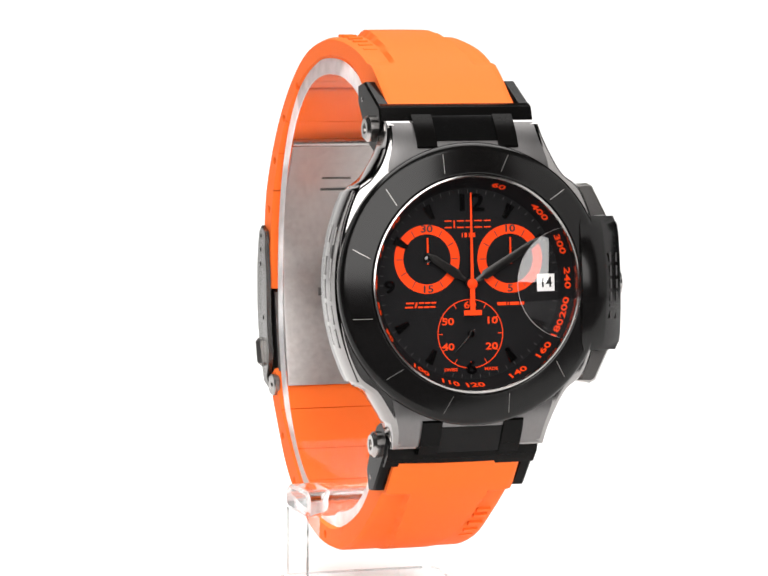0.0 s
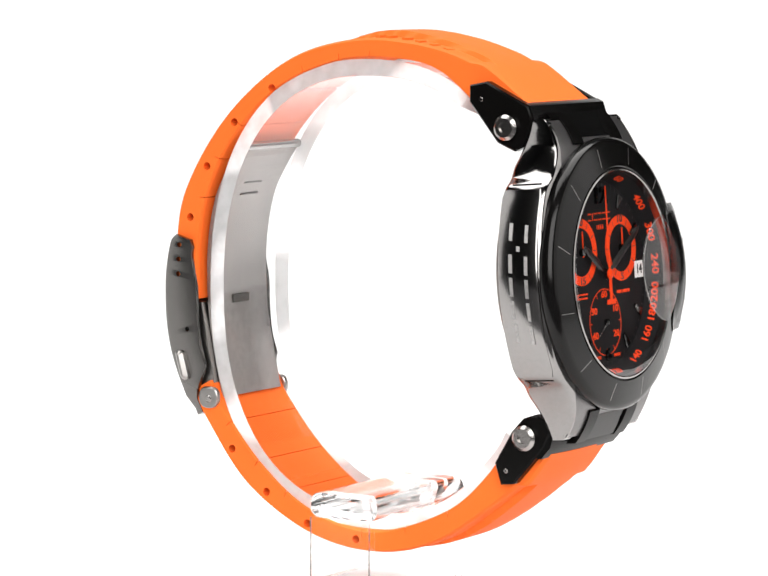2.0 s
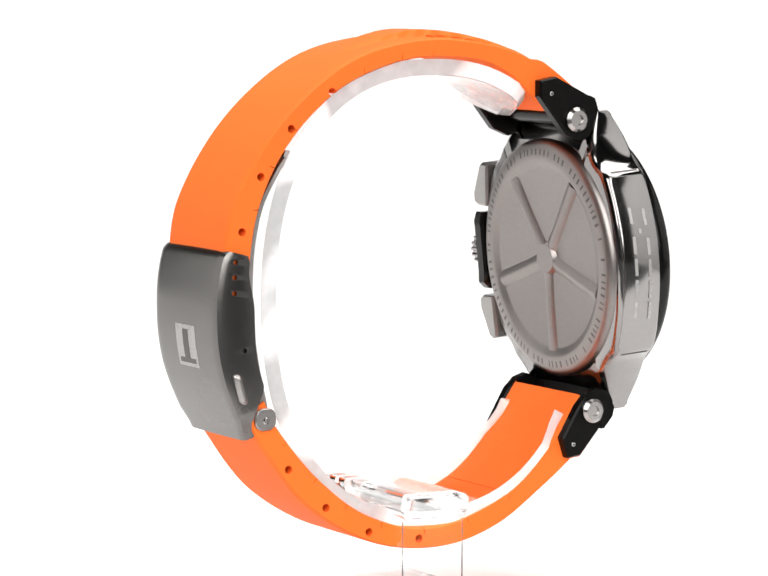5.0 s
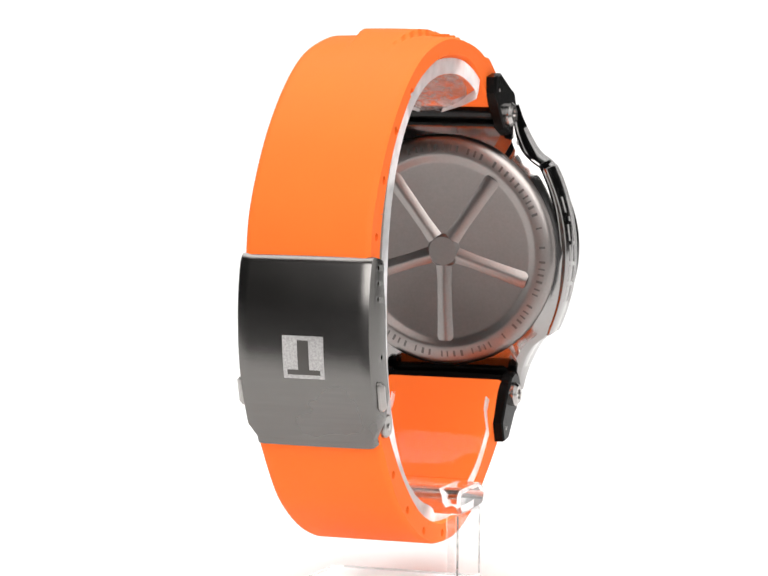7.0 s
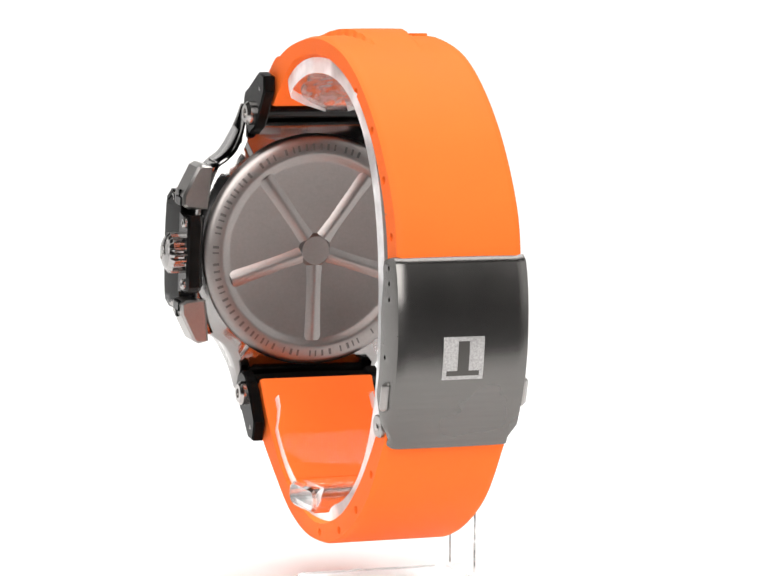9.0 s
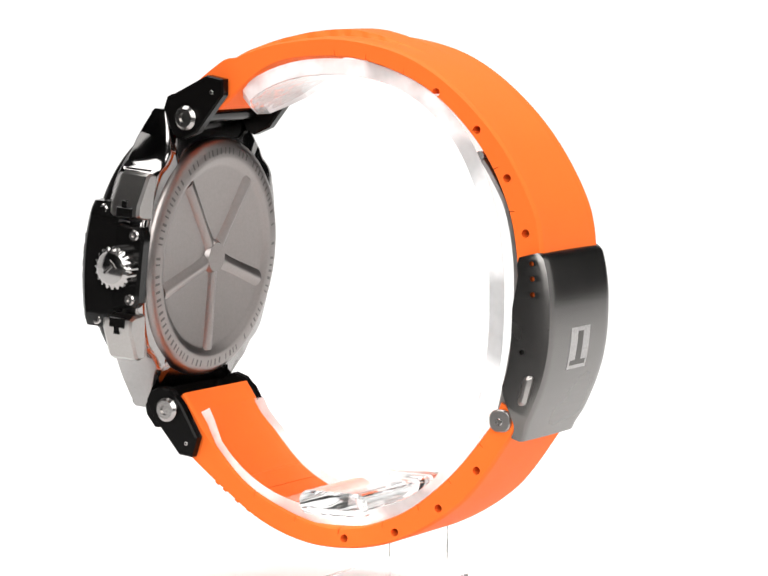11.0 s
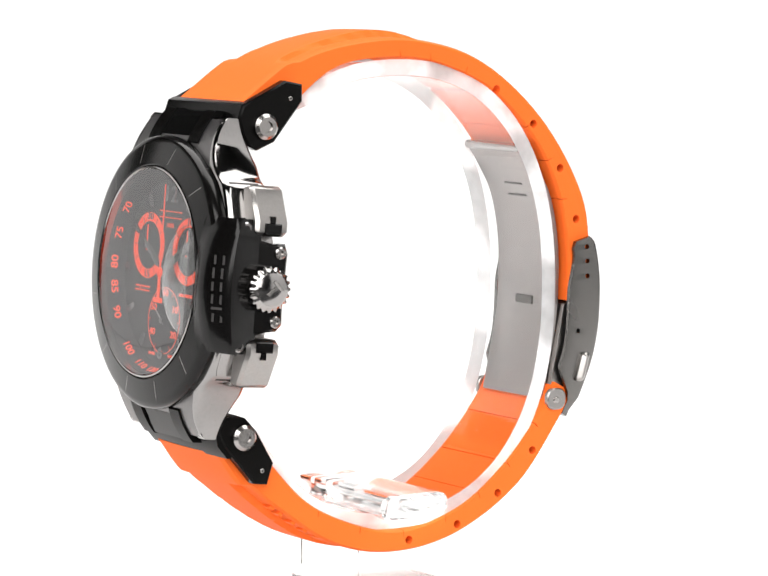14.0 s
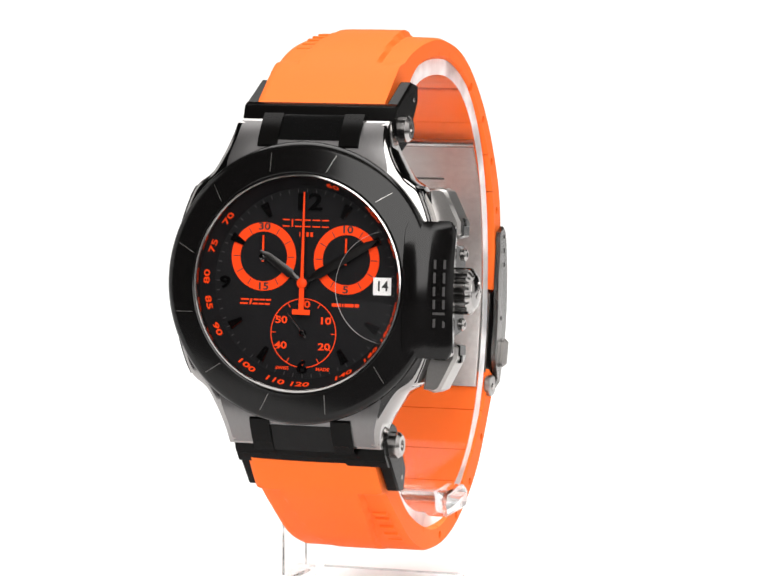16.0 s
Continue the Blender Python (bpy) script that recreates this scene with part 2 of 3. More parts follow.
def studio():
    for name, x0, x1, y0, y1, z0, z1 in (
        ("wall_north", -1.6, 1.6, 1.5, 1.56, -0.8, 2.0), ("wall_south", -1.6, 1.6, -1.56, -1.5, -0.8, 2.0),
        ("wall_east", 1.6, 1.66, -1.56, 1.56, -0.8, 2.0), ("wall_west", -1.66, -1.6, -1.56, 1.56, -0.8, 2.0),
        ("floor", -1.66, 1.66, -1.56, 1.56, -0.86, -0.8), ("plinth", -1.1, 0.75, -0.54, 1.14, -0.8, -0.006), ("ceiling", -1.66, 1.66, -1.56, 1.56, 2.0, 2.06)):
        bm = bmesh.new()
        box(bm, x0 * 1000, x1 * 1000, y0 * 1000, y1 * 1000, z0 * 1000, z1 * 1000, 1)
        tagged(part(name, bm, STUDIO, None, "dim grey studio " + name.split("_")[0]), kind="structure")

    for x, y0, y1, z0 in ((-0.80, -105, 520, 0.5), (0.66, -520, 270, -6)):
        bm = bmesh.new()
        box(bm, x * 1000 - 4, x * 1000 + 4, y0, y1, z0, 620, 1)
        tagged(part("reflector_panel", bm, PAPER, None, "white foam reflector panel standing on the table"), kind="structure")


sweep()
studio()

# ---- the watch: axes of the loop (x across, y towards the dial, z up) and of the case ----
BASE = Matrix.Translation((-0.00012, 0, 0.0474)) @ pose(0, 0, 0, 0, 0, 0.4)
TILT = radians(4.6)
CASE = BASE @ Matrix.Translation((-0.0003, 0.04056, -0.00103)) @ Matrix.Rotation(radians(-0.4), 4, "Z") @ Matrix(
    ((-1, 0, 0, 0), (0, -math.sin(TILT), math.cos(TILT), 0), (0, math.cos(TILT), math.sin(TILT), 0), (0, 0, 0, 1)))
watch = tagged(new("wristwatch"), "black and steel chronograph wristwatch on an orange rubber strap", "watch")


def on_case(y, z):
    """(v, w) of the case for (y, z) of the loop."""
    y, z = y - 40.56, z + 1.03
    return z * math.cos(TILT) - y * math.sin(TILT), y * math.cos(TILT) + z * math.sin(TILT)


def strap(name, outer, inner, pads, holes, slits, label):
    """Moulded strap: pads is the stretch (from, to) of the length that carries the sunk side panels."""
    per, half = 18, 10.4
    o, i = spline(outer, per), spline(inner, per)
    n = len(o)
    xs = [half * k / 26 for k in range(-26, 27)]
    bm = bmesh.new()
    rings = []
    for k, (a, b) in enumerate(zip(o, i)):
        s = k / (n - 1)
        out = (a - b).normalized()
        ring = []
        for x in xs:
            f = abs(x) / half
            sink = 0.35 * step(f, 0.93, 1.0)
            tongue = 0.62 - 0.30 * step(s, pads[0], pads[1])
            side = step(f, tongue, tongue + 0.03) * step(s, pads[0], pads[0] + 0.012) * (1 - step(s, pads[1] - 0.2, pads[1]))
            crown = 0.25 * (1 - f * f) * (1 - step(s, pads[1] - 0.3, pads[1] + 0.05))
            q = a + out * (crown - sink - 1.15 * side)
            ring.append((x, q.x, q.y))
        for x in reversed(xs):
            f = abs(x) / half
            q = b + out * 0.3 * step(f, 0.95, 1.0)
            ring.append((x, q.x, q.y))
        rings.append(ring)
    loft(bm, rings)
    ob = part(name, bm, RUBBER, watch, label, BASE)
    cut = bmesh.new()
    for y, z in holes:
        lathe(cut, [(0.70, -12), (0.70, 12)], 10, closed=False, axis="x", centre=(0, y, z))
    for s in slits:
        k = int(s * (n - 1))
        b, d = i[k], (o[k] - i[k]).normalized()
        t = Vector((-d.y, d.x))
        pts = [b - d * 0.6 - t * 0.09, b - d * 0.6 + t * 0.09, b + d * 1.2 + t * 0.05, b + d * 1.2 - t * 0.05]
        loft(cut, [[(x, p.x, p.y) for p in pts] for x in (-12, 12)])
    carve(ob, cut)
    return ob


UPPER_OUT = [(33.5, 25.9), (22, 33.5), (7, 37.1), (-4.1, 35.6), (-15.6, 30.5), (-25.8, 21.4), (-32.9, 9.8), (-34.6, 0), (-34.6, -8)]
UPPER_IN = [(25.5, 23.8), (15.7, 31.3), (5.4, 32.9), (-4.1, 31.9), (-14.4, 27.5), (-23.1, 19.2), (-28.2, 9.6), (-30, 0), (-30, -8)]
LOWER_OUT = [(37.0, -29.1), (31.4, -35.8), (18.4, -44.8), (5, -47.7), (-7.8, -45.8), (-20.0, -38.7), (-28.2, -28.5), (-31, -23.5)]
LOWER_IN = [(32.3, -23.9), (25.8, -32.9), (17.8, -39.8), (4.3, -44.2), (-7.8, -41.6), (-17.4, -34.8), (-25, -26), (-27.3, -21.5)]


def straps():
    upper = strap("upper_strap", UPPER_OUT, UPPER_IN, (0.10, 0.46), [(-15.3, 27.6), (-22.7, 21.8), (-28.15, 14.3), (-31.5, 5.65)],
                  [0.28, 0.36, 0.44, 0.52, 0.60, 0.68, 0.76], "orange moulded rubber strap end")
    lower = strap("lower_strap", LOWER_OUT, LOWER_IN, (0.12, 0.42), [(-23.08, -32.8), (-16.2, -39.5), (-8.2, -44.1), (1.24, -45.9)],
                  [0.28, 0.37, 0.46, 0.55, 0.64, 0.73, 0.82], "orange moulded rubber strap with raised marks")
    # raised marks on the sunk panels of the strap
    for parent, outer, s0, side in ((lower, LOWER_OUT, 0.20, -1), (upper, UPPER_OUT, 0.17, 1)):
        o = spline(outer, 18)
        n = len(o)
        for k, wd in enumerate((1.5, 1.1, 1.5, 1.1, 1.4, 1.2)):
            j = int((s0 + 0.022 * k) * (n - 1))
            p, t = o[j], (o[j + 1] - o[j - 1]).normalized()
            d = Vector((t.y, -t.x)) if parent is upper else Vector((-t.y, t.x))
            if d.dot(p - Vector((2, -5))) < 0:
                d = -d
            bm = bmesh.new()
            box(bm, side * 8.1 - 1.15, side * 8.1 + 1.15, -0.4, 0.4 + 0.2 * (wd - 1.2), -1.6, -0.6, 0.08,
                lambda a, b, c, p=p, t=t, d=d: (a, p.x + t.x * b + d.x * c, p.y + t.y * b + d.y * c))
            part("raised_mark", bm, RUBBER, parent)


straps()

# ---- case and bezel (u across, v up, w out of the dial) ----


def case_outline():
    quarter = spline([(21.55, 0), (20.6, 8), (18.4, 14.2), (15.6, 16.7), (13.8, 19.6), (12.7, 22.5), (12.3, 25.2)], 5)
    q = [(p.x, p.y) for p in quarter]
    return q + [(-a, b) for a, b in reversed(q)] + [(-a, -b) for a, b in q[1:]] + [(a, -b) for a, b in list(reversed(q))[:-1]]


def case():
    outline = ccw(case_outline())
    bm = bmesh.new()
    rings = []
    for h, d in ((0.0, 1.3), (0.05, 0.5), (0.10, 0.12), (0.15, 0.0), (0.92, 0.0), (0.97, 0.25), (1.0, 0.7)):
        ring = []
        for u, v in inset(outline, d):
            e = max(0, abs(v) - 18)
            front, back = 0.85 - 0.055 * e * e, -7.4 + 0.42 * e
            ring.append((u, v, back + (front - back) * h))
        rings.append(ring)

    def circle(r, w):
        return [(r * u / math.hypot(u, v), r * v / math.hypot(u, v), w) for u, v in outline]

    rings = [circle(15, -7.3), circle(17.5, -7.3)] + rings + [circle(16.9, 0.86), circle(16.9, -0.6), circle(15.2, -0.9)]
    loft(bm, rings)
    body = part("case", bm, CASING, watch, "polished steel case", CASE)
    for e in (1, -1):
        bm = bmesh.new()
        rows = []
        for k in range(13):
            v = 17.4 + 7.5 * k / 12
            hw = min(abs(u) for u, q in [(a, b) for a, b in inset(outline, 0.55)] if abs(q - v) < 1.2 and u > 5)
            w = 0.88 - 0.055 * max(0, v - 18) ** 2
            rows.append([(hw * j / 8, e * v, w + (0.04 if abs(j) < 8 else -0.1)) for j in range(-8, 9)])
        loft(bm, rows, closed=False, caps=False)
        part("lug_face", bm, LUG, watch, "brushed steel lug face", CASE)
    cut = bmesh.new()
    for e in (1, -1):
        for f in (1, -1):
            box(cut, f * 20.5 - 3.2, f * 20.5 + 3.2, e * 15.45 - 0.3, e * 15.45 + 0.3, -5.6, -0.4, 0.05)
    carve(body, cut)
    # flank panel with plain marks
    for s in (-1, 1):
        bm = bmesh.new()
        arc = [(-14.6 + 29.2 * k / 24) for k in range(25)]
        rings = []
        for v in arc:
            u = 21.95 - 0.0158 * v * v
            e = 0.3 if abs(v) > 14 else 0
            rings.append([(s * (u - 1.2), v, -6.7 + e), (s * (u - 0.15), v, -6.7 + e), (s * u, v, -6.4 + e), (s * u, v, -0.1 - e), (s * (u - 0.15), v, 0.2 - e), (s * (u - 1.2), v, 0.2 - e)])
        loft(bm, rings)
        flank = part("case_flank", bm, FLANK, watch, "polished steel case flank with engraved marks", CASE)
        if s < 0:
            def on_flank(a, b, c):
                return (-(21.98 - 0.0158 * a * a) - c, a - 0.16 * (b + 3.1), b)

            for v0, ln in ((8.0, 2.7), (5.55, 0.8), (3.1, 2.9), (-0.5, 2.9), (-4.1, 2.9), (-7.7, 2.9)):
                barred_mark(v0, ln, -4.75 if ln > 1 else -3.4, -1.45 if ln > 1 else -2.8, 0.6, ETCH, flank, on_flank, "engraved_mark", 0.06)
    bm = bmesh.new()
    lathe(bm, [(16.75, 0.9), (16.75, 3.55), (17.1, 3.75), (17.6, 3.62), (20.5, 3.0), (21.2, 2.75), (21.62, 2.3), (21.75, 1.7), (21.7, 0.7), (21.45, 0.3), (20.4, 0.3)], 128)
    bezel = part("bezel", bm, BLACK, watch, "black coated bezel with radial grooves", CASE)
    for k in range(12):
        a = 15 + 30 * k
        if 330 < a or a < 30:
            continue
        bm = bmesh.new()
        slope = math.atan2(0.62, 2.9)
        m = Matrix.Rotation(radians(a), 4, "Z") @ Matrix.Translation((19.05, 0, 3.31)) @ Matrix.Rotation(slope, 4, "Y") @ Matrix.Rotation(radians(-14), 4, "Z")
        box(bm, -1.5, 1.5, -0.048, 0.048, -0.1, 0.018, 0.01, lambda x, y, z, m=m: m @ Vector((x, y, z)))
        part("groove", bm, SATIN, bezel)
    bm = bmesh.new()
    lathe(bm, [(16.35, 2.4), (16.35, 3.75), (16.5, 3.9), (16.74, 3.8), (16.74, 2.4)], 128)
    part("crystal_rim", bm, STEEL, watch, "thin polished rim", CASE)
    bm = bmesh.new()
    lathe(bm, [(0, 4.06), (4, 4.055), (8, 4.035), (12, 4.0), (15, 3.955), (16.34, 3.9)], 96, closed=False)
    bmesh.ops.delete(bm, geom=[f for f in bm.faces if len(f.verts) > 4], context="FACES_ONLY")
    glass = part("crystal", bm, CRYSTAL, watch, "domed clear watch crystal", CASE, outward=True)
    glass.visible_shadow = False
    # magnifier over the date: the overlap of two discs, with a thick outer edge
    bm = bmesh.new()
    rows = []
    for f in (1.0, 1.0, 0.96, 0.88, 0.75, 0.6, 0.45, 0.3, 0.15):
        row = []
        for k in range(96):
            a = 2 * math.pi * k / 96
            u, v = 15 + 8.6 * math.cos(a), -0.2 + 8.6 * math.sin(a)
            r = math.hypot(u, v)
            if r > 16.6:
                u, v = u * 16.6 / r, v * 16.6 / r
            u, v = 12.2 + (u - 12.2) * f, -0.2 + (v + 0.2) * f
            r = math.hypot(u, v)
            low = 4.12 - 0.0009 * r * r
            row.append((u, v, low if not rows else 4.1 + 1.25 * max(0.04, 1 - ((u - 15) ** 2 + (v + 0.2) ** 2) / 8.7 ** 2)))
        rows.append(row)
    loft(bm, rows, caps=False)
    bm.verts.ensure_lookup_table()
    bm.faces.new(bm.verts[-96:])
    lens = part("date_magnifier", bm, LENS, watch, "clear magnifying lens over the date", CASE, outward=True)
    lens.visible_shadow = False
    arc = [(15 + 8.6 * math.cos(radians(a)), -0.2 + 8.6 * math.sin(radians(a))) for a in range(70, 291, 4)]
    arc = [(u, v) for u, v in arc if math.hypot(u, v) < 16.5]
    bm = bmesh.new()
    loft(bm, [[(u + a, v, 4.16 + b) for a, b in ((-0.05, -0.04), (-0.03, 0.02), (0.03, 0.02), (0.05, -0.04))] for u, v in arc])
    edge = part("magnifier_edge", bm, ETCH, lens, "pale ground edge")
    edge.visible_shadow = False
    return body


def dial():
    bm = bmesh.new()
    lathe(bm, [(0, 0), (14.9, 0), (14.9, -0.8), (0, -0.8)], 96, closed=False)
    face = part("dial", bm, DIAL, watch, "black dial with orange printed rings and numerals", CASE)
    bm = bmesh.new()
    lathe(bm, [(14.75, 0.05), (16.3, 2.5), (16.7, 2.5), (16.7, -0.5), (14.9, -0.5)], 96)
    flange = part("flange", bm, DIAL, watch, "sloping black tachymeter ring", CASE)
    for text, a in (("60", 73), ("65", 90 + 32), ("70", 142), ("75", 160), ("80", 178), ("85", 193), ("90", 209), ("100", 236), ("110", 255),
                    ("120", 270), ("140", 297), ("160", 317), ("180", 332), ("200", 345), ("240", 2), ("300", 22), ("400", 44)):
        if text in ("65",):
            continue
        x, y = 15.55 * math.cos(radians(a)), 15.55 * math.sin(radians(a))
        inward = a + 90 if 190 < a < 350 else a - 90
        lettering(text, 1.55, INK, flange, x, y, 1.47, inward, "orange tachymeter numeral", stretch=1.45, slope=57.7 if inward == a - 90 else -57.7)
    for cu, cv, words in ((-6.83, 3.9, (("30", 4.62), ("15", -4.62))), (6.67, 3.75, (("10", 4.62), ("5", -4.62)))):
        bm = bmesh.new()
        lathe(bm, [(3.85, 0.01), (5.3, 0.01), (5.3, 0.05), (3.85, 0.05)], 72, centre=(cu, cv, 0))
        ring = part("counter_ring", bm, INK, face, "orange counter ring")
        for text, dv in words:
            lettering(text, 1.55, BLACKINK, face, cu, cv + dv, 0.075, 0, stretch=1.3)
        bm = bmesh.new()
        for k in range(12):
            if k in (3, 9):
                continue
            m = Matrix.Translation((cu, cv, 0)) @ Matrix.Rotation(math.pi * k / 6, 4, "Z")
            box(bm, 3.95, 4.95, -0.06, 0.06, 0.05, 0.075, 0.005, lambda x, y, z, m=m: m @ Vector((x, y, z)))
        part("counter_scale", bm, BLACKINK, face)
        bm = bmesh.new()
        prism(bm, [(cu - 0.16, cv - 0.8), (cu + 0.16, cv - 0.8), (cu + 0.13, cv + 3.3), (cu - 0.13, cv + 3.3)], 0.35, 0.5, 0.03)
        hand = part("counter_hand", bm, INK, watch, "small orange counter hand", CASE)
        bm = bmesh.new()
        lathe(bm, [(0, 0.75), (0.45, 0.72), (0.62, 0.6), (0.62, 0.0), (0, 0)], 24, closed=False, centre=(cu, cv, 0))
        part("hub", bm, INDEX, hand)
    bm = bmesh.new()
    lathe(bm, [(5.22, 0.01), (5.36, 0.01), (5.36, 0.04), (5.22, 0.04)], 72, centre=(0, -7.7, 0))
    for k in range(12):
        m = Matrix.Translation((0, -7.7, 0)) @ Matrix.Rotation(math.pi * k / 6, 4, "Z")
        box(bm, 4.2 if k % 2 else 4.5, 5.25, -0.06, 0.06, 0.01, 0.04, 0.005, lambda x, y, z, m=m: m @ Vector((x, y, z)))
    part("seconds_ring", bm, INK, face, "thin orange seconds ring")
    for text, u, v in (("60", 0, -3.3), ("10", 3.5, -5.75), ("20", 3.45, -9.75), ("40", -3.65, -9.7), ("50", -3.65, -5.8)):
        lettering(text, 1.5, INK, face, u, v, 0.05, 0, stretch=1.35)
    # date window
    bm = bmesh.new()
    box(bm, 11.1, 14.0, -1.45, 1.25, 0.0, 0.06, 0.02)
    date = part("date_window", bm, WHITE, face, "white date disc in its window")
    lettering("14", 2.15, BLACKINK, face, 12.55, -0.12, 0.1, 0, "black date numeral", stretch=0.95)
    # plain shapes for the maker's marks
    for u, ln in ((-3.3, 1.1), (-2.3, 0.22), (-1.3, 1.1), (0.1, 1.1), (1.6, 1.25), (3.1, 1.1)):
        barred_mark(u, ln, -0.6, 0.6, 0.2, INK, face, lambda a, b, c: (a, 9.2 + b, 0.01 + c), "maker_mark", 0.04)
    bars((0.16, 0.4, 0.4, 0.4), 0.7, 0.28, INK, face, lambda a, b, c: (a, 7.5 + b, 0.01 + c), "maker_mark", thick=0.04)
    for u, ln in ((-9.8, 1.3), (-8.75, 0.3), (-7.95, 0.85), (-6.95, 0.85), (-5.95, 0.85)):
        barred_mark(u, ln, -0.45, 0.45, 0.26, INK, face, lambda a, b, c: (a + 0.25 * b, -3.1 + b, 0.01 + c), "model_mark", 0.04)
    bars((1.5, 0.25, 1.5, 0.7), 0.5, 0.15, INK, face, lambda a, b, c: (a + 6.7, -3.2 + b, 0.01 + c), "print_line", thick=0.03)
    lettering("SWISS", 0.68, INK, face, -3.3, -13.2, 0.05, 0, name="print_line", stretch=1.2)
    lettering("MADE", 0.68, INK, face, 3.3, -13.2, 0.05, 0, name="print_line", stretch=1.2)
    # applied gloss numerals and batons
    lettering("12", 3.6, INDEX, face, 0.2, 12.4, 0.2, 0, "gloss black applied numeral", stretch=1.35, thick=0.2)
    lettering("6", 2.7, INDEX, face, 0, -13.0, 0.2, 0, "gloss black applied numeral", stretch=1.35, thick=0.2)
    lettering("9", 2.6, INDEX, face, -13.0, -0.3, 0.2, 0, "gloss black applied numeral", stretch=1.35, thick=0.2)
    for k in (1, 2, 4, 5, 7, 8, 10, 11):
        bm = bmesh.new()
        m = Matrix.Rotation(radians(90 - 30 * k), 4, "Z")
        prism(bm, [(11.6, -0.35), (13.9, -0.7), (13.9, 0.7), (11.6, 0.35)], 0, 0.45, 0.15, lambda x, y, z, m=m: m @ Vector((x, y, z)))
        part("hour_marker", bm, INDEX, face)
    bm = bmesh.new()
    for k in range(60):
        m = Matrix.Rotation(radians(6 * k), 4, "Z")
        box(bm, 14.0 if k % 5 else 13.95, 14.55, -0.05, 0.05, 0.0, 0.02, 0.004, lambda x, y, z, m=m: m @ Vector((x, y, z)))
    part("minute_track", bm, GREYINK, face)
    return face


def pointers():
    def baton(angle, length, width, w, name):
        bm = bmesh.new()
        m = Matrix.Rotation(radians(-angle), 4, "Z")
        sec = []
        for v, h in ((0.5, 0.3), (2.2, 0.45), (2.6, 0.75), (length - 1.6, 0.62), (length, 0.16)):
            h *= width
            sec.append([m @ Vector(p) for p in ((-h, v, w), (0, v, w + 0.16), (h, v, w), (0, v, w - 0.05))])
        loft(bm, sec)
        lathe(bm, [(0.55, w), (0.95, w), (0.95, w + 0.12), (0.55, w + 0.12)], 24)
        return part(name, bm, POINTER, watch, "black faceted hand", CASE)

    baton(-56, 8.6, 1.0, 0.75, "hour_hand")
    baton(59.5, 13.6, 1.0, 1.0, "minute_hand")
    bm = bmesh.new()
    prism(bm, [(-0.27, -0.2), (0.27, -0.2), (0.11, 14.0), (-0.11, 14.0)], 1.3, 1.42, 0.03)
    prism(bm, [(-0.38, 0.2), (-0.42, -4.1), (0.42, -4.1), (0.38, 0.2)], 1.3, 1.43, 0.03)
    prism(bm, rounded(-1.45, 1.45, -4.85, -4.05, 0.1), 1.3, 1.44, 0.03)
    sweep_hand = part("sweep_hand", bm, INK, watch, "long orange sweep hand with a T-bar tail", CASE)
    bm = bmesh.new()
    lathe(bm, [(0, 1.8), (0.4, 1.75), (0.62, 1.6), (0.8, 1.5), (0.8, 1.25), (0, 1.25)], 24, closed=False)
    part("hub", bm, INK, sweep_hand)
    bm = bmesh.new()
    prism(bm, [(-0.14, -0.9), (0.14, -0.9), (0.07, 3.9), (-0.07, 3.9)], 0.4, 0.52, 0.03)
    seconds = part("seconds_hand", bm, PIN, watch, "thin steel running-seconds hand", CASE @ Matrix.Translation((0, -0.0077, 0)))
    bm = bmesh.new()
    lathe(bm, [(0, 0.8), (0.35, 0.76), (0.5, 0.62), (0.5, 0.05), (0, 0.05)], 24, closed=False)
    part("hub", bm, INDEX, seconds)
    return seconds


def screw(parent, place, r, h, mat=PIN, name="screw", label=""):
    """Round-headed screw with a sunk socket; place is the matrix of its axis."""
    bm = bmesh.new()
    lathe(bm, [(r * 0.42, h - 0.35), (r * 0.42, h), (r * 0.75, h), (r, h - 0.25 * r), (r, -0.3), (r * 0.42, -0.3)], 24)
    lathe(bm, [(0, h - 0.36), (r * 0.43, h - 0.36), (r * 0.43, h - 0.45), (0, h - 0.45)], 12, closed=False)
    for v in bm.verts:
        v.co = place @ v.co
    return part(name, bm, mat, parent, label)


